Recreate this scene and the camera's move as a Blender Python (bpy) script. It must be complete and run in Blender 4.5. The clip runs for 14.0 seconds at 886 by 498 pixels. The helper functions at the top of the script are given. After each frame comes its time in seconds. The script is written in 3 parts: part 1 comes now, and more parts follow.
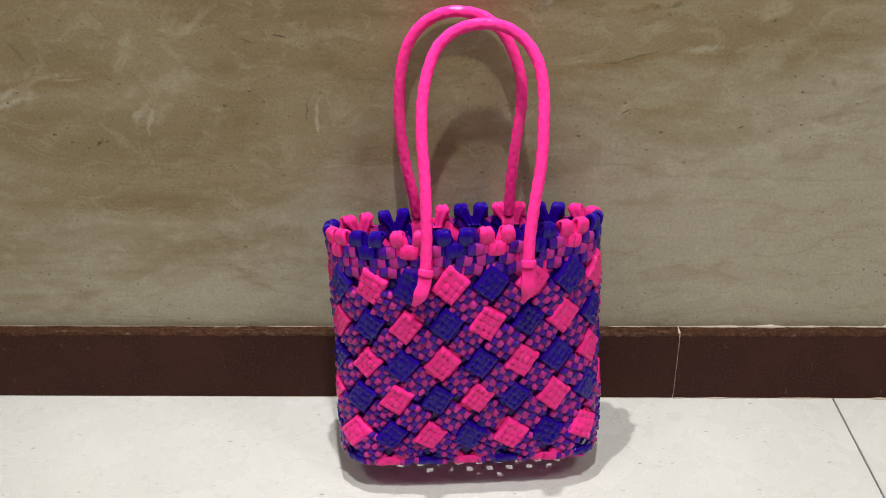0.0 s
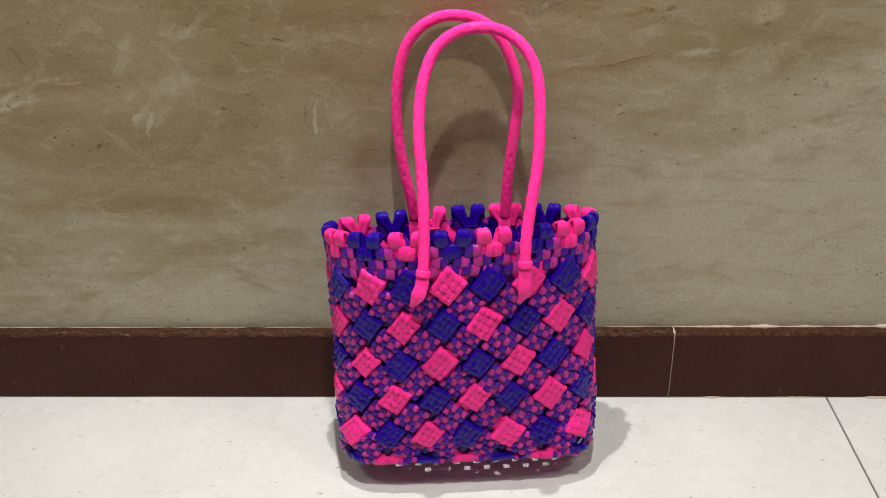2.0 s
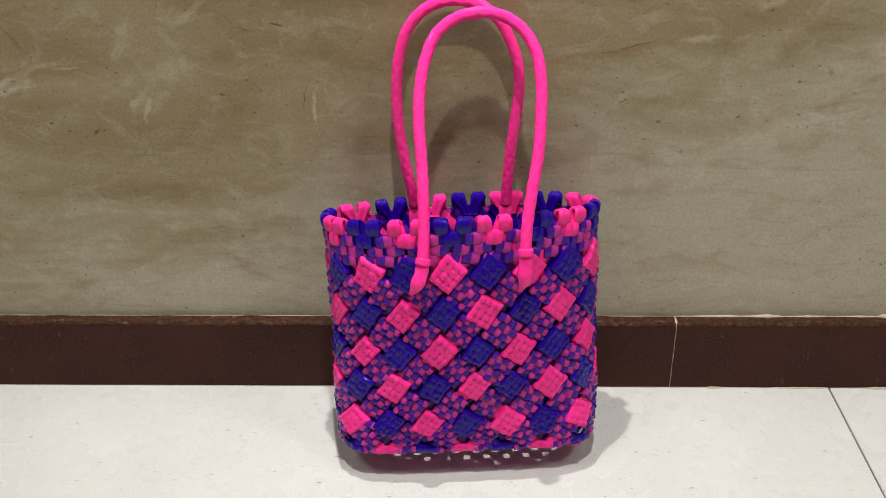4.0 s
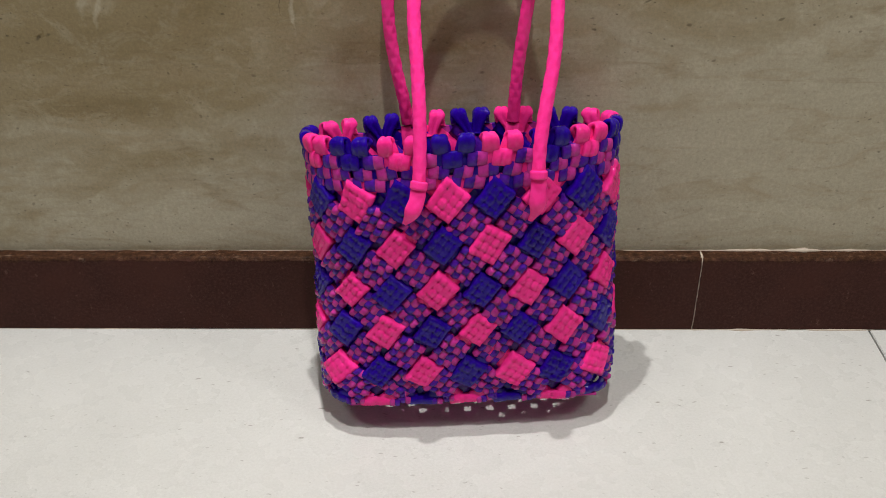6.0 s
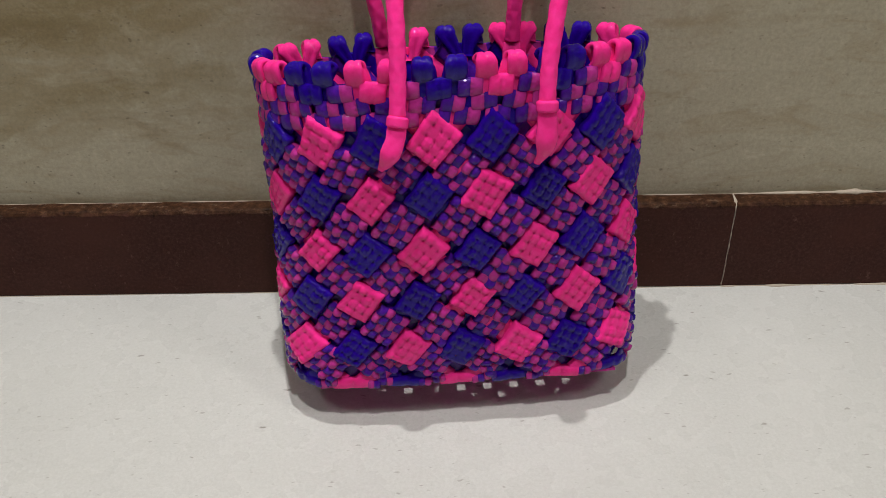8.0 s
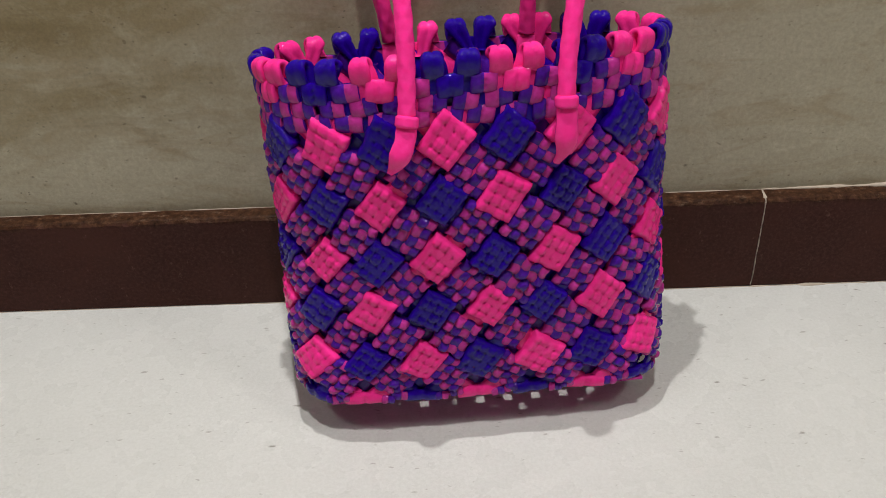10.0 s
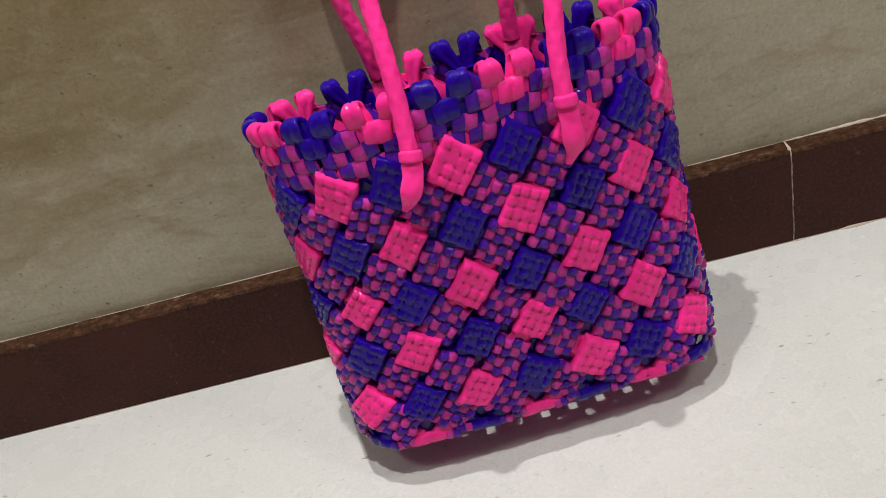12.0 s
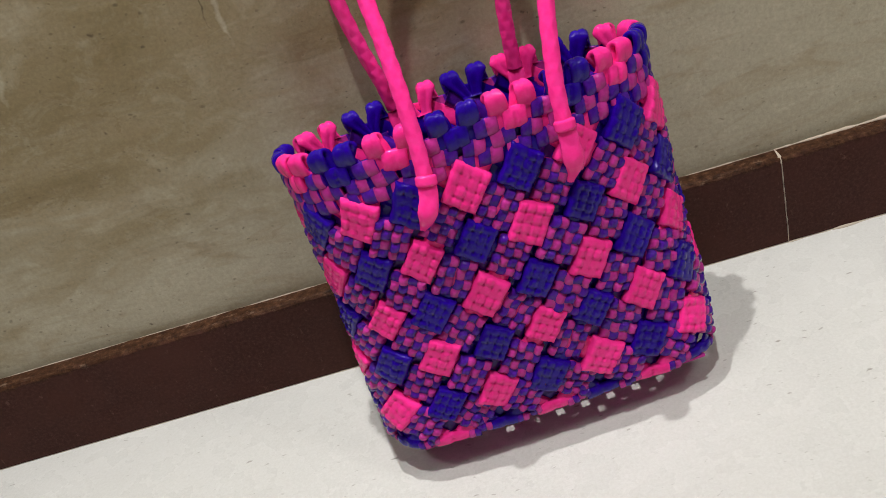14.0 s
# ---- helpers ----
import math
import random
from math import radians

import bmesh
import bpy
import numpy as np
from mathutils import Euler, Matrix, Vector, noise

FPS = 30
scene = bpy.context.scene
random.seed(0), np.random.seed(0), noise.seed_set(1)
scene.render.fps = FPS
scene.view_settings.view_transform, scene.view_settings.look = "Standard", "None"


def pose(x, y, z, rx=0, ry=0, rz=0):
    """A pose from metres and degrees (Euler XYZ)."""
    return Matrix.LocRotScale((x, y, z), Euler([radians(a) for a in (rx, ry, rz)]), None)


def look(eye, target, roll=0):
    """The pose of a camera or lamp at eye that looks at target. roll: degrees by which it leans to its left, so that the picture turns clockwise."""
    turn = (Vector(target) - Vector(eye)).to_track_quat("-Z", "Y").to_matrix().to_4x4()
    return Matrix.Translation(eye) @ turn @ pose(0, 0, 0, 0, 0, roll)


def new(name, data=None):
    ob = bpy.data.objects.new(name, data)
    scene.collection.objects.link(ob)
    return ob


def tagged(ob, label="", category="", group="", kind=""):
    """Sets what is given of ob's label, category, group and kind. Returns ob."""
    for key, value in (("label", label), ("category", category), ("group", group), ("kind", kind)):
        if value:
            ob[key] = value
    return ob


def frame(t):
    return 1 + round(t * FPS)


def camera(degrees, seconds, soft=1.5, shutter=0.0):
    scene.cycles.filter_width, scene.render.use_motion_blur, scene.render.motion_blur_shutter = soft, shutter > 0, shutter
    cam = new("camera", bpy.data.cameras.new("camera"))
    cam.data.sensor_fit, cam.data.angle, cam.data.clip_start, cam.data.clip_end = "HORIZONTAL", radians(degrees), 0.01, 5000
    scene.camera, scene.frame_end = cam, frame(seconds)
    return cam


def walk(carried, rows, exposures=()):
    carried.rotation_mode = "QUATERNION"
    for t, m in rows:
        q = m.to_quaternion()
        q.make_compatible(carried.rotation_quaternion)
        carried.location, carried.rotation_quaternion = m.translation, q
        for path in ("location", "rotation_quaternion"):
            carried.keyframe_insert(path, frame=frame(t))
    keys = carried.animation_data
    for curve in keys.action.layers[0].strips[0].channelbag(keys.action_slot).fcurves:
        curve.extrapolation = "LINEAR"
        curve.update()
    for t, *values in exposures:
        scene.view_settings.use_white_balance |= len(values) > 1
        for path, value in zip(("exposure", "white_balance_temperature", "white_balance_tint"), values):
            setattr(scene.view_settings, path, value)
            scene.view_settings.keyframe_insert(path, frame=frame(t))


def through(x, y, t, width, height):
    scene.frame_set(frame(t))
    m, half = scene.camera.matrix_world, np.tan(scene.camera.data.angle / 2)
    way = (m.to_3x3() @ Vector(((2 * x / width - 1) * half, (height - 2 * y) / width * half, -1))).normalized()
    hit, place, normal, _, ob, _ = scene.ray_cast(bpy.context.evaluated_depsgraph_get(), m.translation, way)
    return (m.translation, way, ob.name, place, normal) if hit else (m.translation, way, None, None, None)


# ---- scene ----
cam = camera(48.3, 14.0, 0.8)
EXPOSURES = [(0.0, 0.45), (2.5, 0.47), (5.0, 0.38), (6.5, 0.07), (7.5, -0.04), (10.5, 0.08), (12.5, 0.20), (14.0, 0.27)]
PATH = [
    (0, (0.019, -1.067, 0.797), (-0.046, 0.687, -0.162), -1.1),
    (0.5, (0.019, -1.071, 0.803), (-0.038, 0.683, -0.157), -1.1),
    (1, (0.018, -1.074, 0.803), (-0.034, 0.684, -0.149), -1.0),
    (1.5, (0.017, -1.077, 0.801), (-0.034, 0.684, -0.146), -1.0),
    (2, (0.018, -1.077, 0.802), (-0.039, 0.678, -0.154), -1.1),
    (2.5, (0.021, -1.078, 0.801), (-0.043, 0.674, -0.162), -0.9),
    (5, (0.015, -1.041, 0.772), (-0.04, 0.691, -0.226), -1.0),
    (5.5, (0.01, -0.998, 0.742), (-0.035, 0.709, -0.3), -0.8),
    (6, (0.004, -0.953, 0.708), (-0.03, 0.734, -0.365), -0.6),
    (6.5, (0.006, -0.908, 0.675), (-0.024, 0.756, -0.434), -0.5),
    (7, (0.006, -0.86, 0.653), (-0.012, 0.769, -0.506), -0.6),
    (7.5, (0.003, -0.825, 0.638), (-0.003, 0.787, -0.547), -0.7),
    (8, (0.001, -0.797, 0.624), (-0.006, 0.815, -0.559), -1.0),
    (10.5, (-0.001, -0.755, 0.603), (-0.056, 0.854, -0.583), -4.3),
    (11, (0.003, -0.751, 0.609), (-0.086, 0.866, -0.565), -8.2),
    (11.5, (0.005, -0.744, 0.6), (-0.092, 0.88, -0.562), -12.6),
    (12, (0.008, -0.741, 0.602), (-0.1, 0.89, -0.551), -16.5),
    (12.5, (0.008, -0.735, 0.601), (-0.099, 0.9, -0.547), -18.1),
    (13, (0.011, -0.739, 0.604), (-0.103, 0.9, -0.537), -18.7),
    (13.5, (0.01, -0.743, 0.608), (-0.115, 0.899, -0.527), -19.0),
    (14, (0.016, -0.793, 0.643), (-0.126, 0.852, -0.486), -19.3),
]
walk(cam, [(t, look(eye, target, roll)) for t, eye, target, roll in PATH], EXPOSURES)

# ---- world, lamps, exposure ----
world = bpy.data.worlds.new("world")
scene.world = world
world.use_nodes = True
world.node_tree.nodes["Background"].inputs[0].default_value = (0.9, 0.92, 1.0, 1)
world.node_tree.nodes["Background"].inputs[1].default_value = 0.05

CEILING = 2.7


def area_lamp(name, place, target, size, watts, colour, size_y=None, spread=180):
    lamp = bpy.data.lights.new(name, "AREA")
    lamp.energy, lamp.color = watts, colour
    if size_y:
        lamp.shape, lamp.size, lamp.size_y = "RECTANGLE", size, size_y
    else:
        lamp.shape, lamp.size = "DISK", size
    lamp.spread = radians(spread)
    ob = new(name, lamp)
    ob.matrix_world = look(place, target)
    return ob


WARM = (1.0, 0.985, 0.955)
# one downlight in front of the bag, a weaker one to its side, and a small lamp on the wall straight above it
DOWNLIGHTS = ((0.09, -0.78, 20.5, 0.08), (-1.45, -0.85, 8.0, 0.50))
for x, y, watts, wide in DOWNLIGHTS:
    area_lamp("downlight_glow", (x, y, CEILING - 0.06), (x, y, 0), wide, watts, WARM, None, 150)
WALL_LAMP = (-0.09, -0.042, 1.62)
area_lamp("wall_lamp_glow", WALL_LAMP, (WALL_LAMP[0], WALL_LAMP[1] - 0.02, 0), 0.026, 3.6, WARM, None, 100)
# added soft fill from the right; no such source is known
area_lamp("fill_glow", (1.60, -0.95, CEILING - 0.05), (1.60, -0.95, 0), 0.58, 14, WARM, 0.58)


# ---- materials ----
def material(name):
    mat = bpy.data.materials.new(name)
    mat.use_nodes = True
    nodes = mat.node_tree.nodes
    return mat, nodes, mat.node_tree.links, nodes["Principled BSDF"]


class Graph:
    """Short forms for building a node graph."""

    def __init__(self, mat):
        self.nodes, self.links = mat.node_tree.nodes, mat.node_tree.links

    def put(self, kind, inputs=None, operation="", data_type="", blend_type="", vector_type=""):
        node = self.nodes.new(kind)
        if operation:
            node.operation = operation
        if data_type:
            node.data_type = data_type
        if blend_type:
            node.blend_type = blend_type
        if vector_type:
            node.vector_type = vector_type
        for key, value in (inputs or {}).items():
            if isinstance(value, bpy.types.NodeSocket):
                self.links.new(value, node.inputs[key])
            else:
                node.inputs[key].default_value = value
        return node

    def place(self):
        return self.put("ShaderNodeTexCoord").outputs["Object"]

    def mapped(self, vector, scale=(1, 1, 1), turn=(0, 0, 0), shift=(0, 0, 0)):
        return self.put("ShaderNodeMapping", {"Vector": vector, "Scale": scale, "Rotation": turn, "Location": shift}).outputs[0]

    def noise(self, vector, scale, detail=4, rough=0.55, distort=0.0):
        return self.put("ShaderNodeTexNoise", {"Vector": vector, "Scale": scale, "Detail": detail, "Roughness": rough, "Distortion": distort}).outputs["Fac"]

    def ramp(self, fac, stops):
        node = self.put("ShaderNodeValToRGB", {"Fac": fac})
        items = node.color_ramp.elements
        while len(items) < len(stops):
            items.new(0.5)
        for item, (at, colour) in zip(items, stops):
            item.position = at
            item.color = (*colour, 1) if isinstance(colour, tuple) else (colour, colour, colour, 1)
        return node.outputs["Color"]

    def mix(self, fac, a, b, blend="MIX"):
        node = self.put("ShaderNodeMix", data_type="RGBA", blend_type=blend)
        for key, value in ((0, fac), (6, a), (7, b)):
            if isinstance(value, bpy.types.NodeSocket):
                self.links.new(value, node.inputs[key])
            else:
                node.inputs[key].default_value = (*value, 1) if isinstance(value, tuple) else value
        return node.outputs[2]

    def math(self, op, a, b=0.5):
        return self.put("ShaderNodeMath", {0: a, 1: b}, operation=op).outputs[0]

    def bump(self, height, strength, distance):
        return self.put("ShaderNodeBump", {"Height": height, "Strength": strength, "Distance": distance}).outputs[0]


def plastic(name, colour, other, rough=0.05, through=0.12):
    """Glossy translucent plastic strip with a faint lengthwise grain and small variation from piece to piece."""
    mat, nodes, links, bsdf = material(name)
    g = Graph(mat)
    p = g.place()
    info = g.put("ShaderNodeObjectInfo").outputs["Random"]
    cloud = g.noise(p, 150, 4, 0.65)
    base = g.mix(g.ramp(cloud, [(0.35, 0.0), (0.7, 1.0)]), colour, other)
    base = g.mix(g.math("MULTIPLY", info, 0.22), base, tuple(v * 0.72 for v in colour))
    links.new(base, bsdf.inputs["Base Color"])
    links.new(g.ramp(g.noise(p, 160, 3), [(0.3, rough * 0.7), (0.75, rough * 1.3)]), bsdf.inputs["Roughness"])
    bsdf.inputs["IOR"].default_value = 1.45
    bsdf.inputs["Specular IOR Level"].default_value = 0.32
    bsdf.inputs["Subsurface Weight"].default_value = through
    bsdf.inputs["Subsurface Radius"].default_value = (1.0, 0.5, 0.7)
    bsdf.inputs["Subsurface Scale"].default_value = 0.003
    waves = g.math("ADD", g.noise(p, 190, 3, 0.5), g.math("MULTIPLY", g.noise(p, 620, 2, 0.5), 0.30))
    links.new(g.bump(waves, 0.42, 0.0010), bsdf.inputs["Normal"])
    return mat


PINK = plastic("pink_plastic", (0.82, 0.022, 0.235), (0.90, 0.034, 0.29))
BLUE = plastic("blue_plastic", (0.013, 0.0006, 0.200), (0.019, 0.0012, 0.27))
DULL_PINK = plastic("pink_over_blue_plastic", (0.37, 0.020, 0.210), (0.50, 0.036, 0.28))
VIOLET = plastic("blue_over_pink_plastic", (0.046, 0.0045, 0.215), (0.085, 0.010, 0.30))
CORD = plastic("pink_cord_plastic", (0.93, 0.028, 0.27), (0.97, 0.045, 0.32), 0.06)


def marble():
    """Beige-brown marble slab: long flowing bands, pale and dark streaks, small pits."""
    mat, nodes, links, bsdf = material("beige_brown_marble")
    g = Graph(mat)
    p = g.place()
    flow = g.mapped(p, (1.0, 1.0, 3.2), (0, radians(9), 0))
    warp = g.noise(flow, 3.2, 5, 0.6, 1.2)
    base = g.ramp(warp, [(0.28, (0.215, 0.160, 0.076)), (0.48, (0.280, 0.220, 0.122)), (0.62, (0.312, 0.252, 0.153)), (0.80, (0.375, 0.310, 0.207))])
    # lower right of the slab: greyer, clouded, and paled in colour to imitate light
    xz = g.put("ShaderNodeSeparateXYZ", {0: p})
    rise = g.math("ADD", g.math("MULTIPLY", xz.outputs["Z"], -3.2), g.math("MULTIPLY", xz.outputs["X"], 0.9))
    grey_at = g.math("ADD", rise, g.math("MULTIPLY", g.noise(flow, 4.0, 4, 0.6, 0.8), 1.6))
    base = g.mix(g.ramp(g.math("ADD", grey_at, 0.70), [(0.25, 0.0), (0.75, 0.9)]), base, (0.430, 0.388, 0.292))
    cloud = g.noise(g.mapped(p, (1, 1, 1.5)), 24, 6, 0.7, 0.7)
    base = g.mix(g.math("MULTIPLY", g.ramp(cloud, [(0.50, 0.0), (0.74, 1.0)]), 0.36), base, (0.58, 0.54, 0.42))
    base = g.mix(g.math("MULTIPLY", g.ramp(g.noise(flow, 11, 6, 0.65, 1.2), [(0.50, 0.0), (0.68, 1.0)]), 0.40), base, (0.300, 0.222, 0.120))
    # a few thin flowing veins
    for scale, turn, shift, colour, much in ((1.6, 7, 3.0, (0.19, 0.13, 0.06), 0.40), (2.3, 10, 8.0, (0.21, 0.15, 0.07), 0.25)):
        lines = g.noise(g.mapped(p, (0.7, 1, 3.4), (0, radians(turn), 0), (shift, 0, shift)), scale, 6, 0.62, 0.5)
        ridge = g.math("ABSOLUTE", g.math("SUBTRACT", lines, 0.5))
        broken = g.ramp(g.noise(p, 13, 3), [(0.42, 0.0), (0.62, 1.0)])
        base = g.mix(g.math("MULTIPLY", g.math("MULTIPLY", g.ramp(ridge, [(0.0, 1.0), (0.018, 0.0)]), broken), much), base, colour)
    # single streaks: centre x, z, half length, half width, slope, colour, strength
    bend = g.put("ShaderNodeVectorMath", {0: g.put("ShaderNodeTexNoise", {"Vector": p, "Scale": 22.0, "Detail": 5.0}).outputs["Color"], 1: (0.5, 0.5, 0.5)}, operation="SUBTRACT").outputs[0]
    bent = g.put("ShaderNodeVectorMath", {0: p, 1: g.put("ShaderNodeVectorMath", {0: bend, 1: (0.028, 0.0, 0.022)}, operation="MULTIPLY").outputs[0]}, operation="ADD").outputs[0]
    dark, pale, ochre = (0.10, 0.075, 0.04), (0.62, 0.58, 0.47), (0.24, 0.155, 0.06)
    for x, z, long, wide, slope, colour, much in (
        (-0.500, 0.420, 0.075, 0.0055, 24, pale, 0.34), (-0.440, 0.434, 0.022, 0.0022, 3, pale, 0.45), (-0.47, 0.427, 0.11, 0.009, 8, ochre, 0.5),
        (-0.530, 0.402, 0.05, 0.004, 12, pale, 0.4), (-0.495, 0.498, 0.026, 0.005, 4, ochre, 0.6), (-0.196, 0.483, 0.012, 0.0018, -6, dark, 0.8),
        (-0.235, 0.477, 0.010, 0.0014, 0, dark, 0.6), (-0.170, 0.395, 0.026, 0.0010, 87, dark, 0.75), (-0.161, 0.385, 0.034, 0.0022, 88, pale, 0.35),
        (-0.322, 0.435, 0.036, 0.026, 15, pale, 0.16), (-0.375, 0.462, 0.035, 0.012, 62, pale, 0.16), (-0.365, 0.392, 0.024, 0.006, 65, pale, 0.26),
        (-0.355, 0.385, 0.022, 0.004, 70, pale, 0.30), (-0.290, 0.500, 0.05, 0.006, 40, pale, 0.16), (0.165, 0.447, 0.11, 0.007, 9, ochre, 0.62),
        (0.190, 0.455, 0.045, 0.0016, 12, dark, 0.55), (0.125, 0.430, 0.06, 0.012, 4, ochre, 0.35), (0.270, 0.462, 0.030, 0.005, 4, pale, 0.36),
        (0.205, 0.508, 0.030, 0.004, 12, ochre, 0.75), (0.235, 0.514, 0.010, 0.004, 18, dark, 0.6), (0.108, 0.520, 0.030, 0.008, 24, dark, 0.40),
        (0.120, 0.528, 0.028, 0.007, 28, pale, 0.4), (-0.05, 0.455, 0.16, 0.010, 6, ochre, 0.30), (0.34, 0.455, 0.06, 0.020, 30, pale, 0.16),
        (0.40, 0.36, 0.10, 0.022, 12, pale, 0.22), (0.187, 0.3915, 0.006, 0.0022, 30, dark, 0.75), (0.234, 0.370, 0.004, 0.0018, 0, dark, 0.75),
        (0.323, 0.371, 0.005, 0.0015, 12, dark, 0.7), (-0.424, 0.355, 0.006, 0.0026, 30, dark, 0.75), (-0.412, 0.358, 0.004, 0.002, 30, dark, 0.7),
        (-0.495, 0.465, 0.03, 0.003, -50, dark, 0.35), (0.42, 0.425, 0.006, 0.006, 0, dark, 0.35)):
        local = g.put("ShaderNodeMapping", {"Vector": bent, "Location": (x, 0, z), "Rotation": (0, -radians(slope), 0), "Scale": (long, 100, wide)}, vector_type="TEXTURE").outputs[0]
        ragged = g.math("ADD", g.put("ShaderNodeVectorMath", {0: local}, operation="LENGTH").outputs["Value"], g.math("MULTIPLY", g.math("SUBTRACT", g.noise(p, 75, 5, 0.7), 0.5), 2.2))
        base = g.mix(g.math("MULTIPLY", g.ramp(ragged, [(0.30, 1.0), (0.95, 0.0)]), much), base, colour)
    # pits and specks, thicker in some places than in others
    spot = 0.0
    crowd = g.ramp(g.noise(p, 7, 4, 0.6), [(0.35, 0.25), (0.65, 1.0)])
    for scale, limit, size, much in ((34.0, 0.76, 0.11, 0.85), (64.0, 0.66, 0.15, 0.8), (130.0, 0.66, 0.20, 0.65)):
        cells = g.put("ShaderNodeTexVoronoi", {"Vector": g.mapped(bent, (1, 1, 1.5)), "Scale": scale, "Randomness": 1.0})
        chosen = g.ramp(g.put("ShaderNodeSeparateColor", {0: cells.outputs["Color"]}).outputs[0], [(limit, 0.0), (limit + 0.02, 1.0)])
        ragged = g.math("ADD", cells.outputs["Distance"], g.math("MULTIPLY", g.math("SUBTRACT", g.noise(p, 420, 3), 0.5), 0.12))
        one = g.math("MULTIPLY", g.math("MULTIPLY", g.ramp(ragged, [(size * 0.4, 1.0), (size, 0.0)]), chosen), crowd)
        base = g.mix(g.math("MULTIPLY", one, much), base, (0.085, 0.06, 0.035))
        spot = g.math("MAXIMUM", one, spot)
    base = g.mix(0.24, base, g.ramp(g.noise(p, 260, 4, 0.75), [(0.3, 0.12), (0.7, 0.75)]), "OVERLAY")
    links.new(base, bsdf.inputs["Base Color"])
    links.new(g.ramp(cloud, [(0.3, 0.26), (0.7, 0.40)]), bsdf.inputs["Roughness"])
    bsdf.inputs["Specular IOR Level"].default_value = 0.35
    links.new(g.bump(g.math("SUBTRACT", g.math("MULTIPLY", g.noise(p, 14, 4), 0.5), spot), 0.25, 0.001), bsdf.inputs["Normal"])
    return mat


def granite():
    """Dark brown stone with a fine grain; its top edge is rough, rusty and smeared with pale grout."""
    mat, nodes, links, bsdf = material("dark_brown_granite")
    g = Graph(mat)
    p = g.place()
    grain = g.noise(p, 300, 4, 0.7)
    face = g.ramp(grain, [(0.22, (0.029, 0.0115, 0.0090)), (0.52, (0.052, 0.0200, 0.0155)), (0.80, (0.088, 0.036, 0.029))])
    face = g.mix(g.ramp(g.noise(p, 16, 5, 0.65), [(0.40, 0.0), (0.70, 0.7)]), face, (0.066, 0.024, 0.018))
    fleck = g.ramp(g.noise(g.mapped(p, (1, 1, 0.6)), 150, 3, 0.6), [(0.66, 0.0), (0.76, 1.0)])
    face = g.mix(g.math("MULTIPLY", fleck, 0.70), face, (0.13, 0.070, 0.052))
    sawn = g.ramp(g.noise(p, 150, 5, 0.75), [(0.34, (0.016, 0.007, 0.004)), (0.52, (0.048, 0.021, 0.011)), (0.70, (0.105, 0.052, 0.028))])
    smear = g.ramp(g.noise(g.mapped(p, (0.5, 1, 1)), 105, 5, 0.75), [(0.58, 0.0), (0.72, 1.0)])
    sawn = g.mix(g.math("MULTIPLY", smear, 0.55), sawn, (0.30, 0.21, 0.15))
    height = g.put("ShaderNodeSeparateXYZ", {0: p}).outputs["Z"]
    ragged = g.math("ADD", height, g.math("MULTIPLY", g.math("SUBTRACT", g.noise(p, 85, 5, 0.7), 0.5), 0.016))
    top = g.put("ShaderNodeMapRange", {"Value": ragged, "From Min": 0.0935, "From Max": 0.0985}).outputs[0]
    links.new(g.mix(top, face, sawn), bsdf.inputs["Base Color"])
    links.new(g.ramp(g.noise(p, 40, 4), [(0.3, 0.36), (0.7, 0.6)]), bsdf.inputs["Roughness"])
    bsdf.inputs["Specular IOR Level"].default_value = 0.08
    links.new(g.bump(grain, 0.25, 0.0006), bsdf.inputs["Normal"])
    return mat


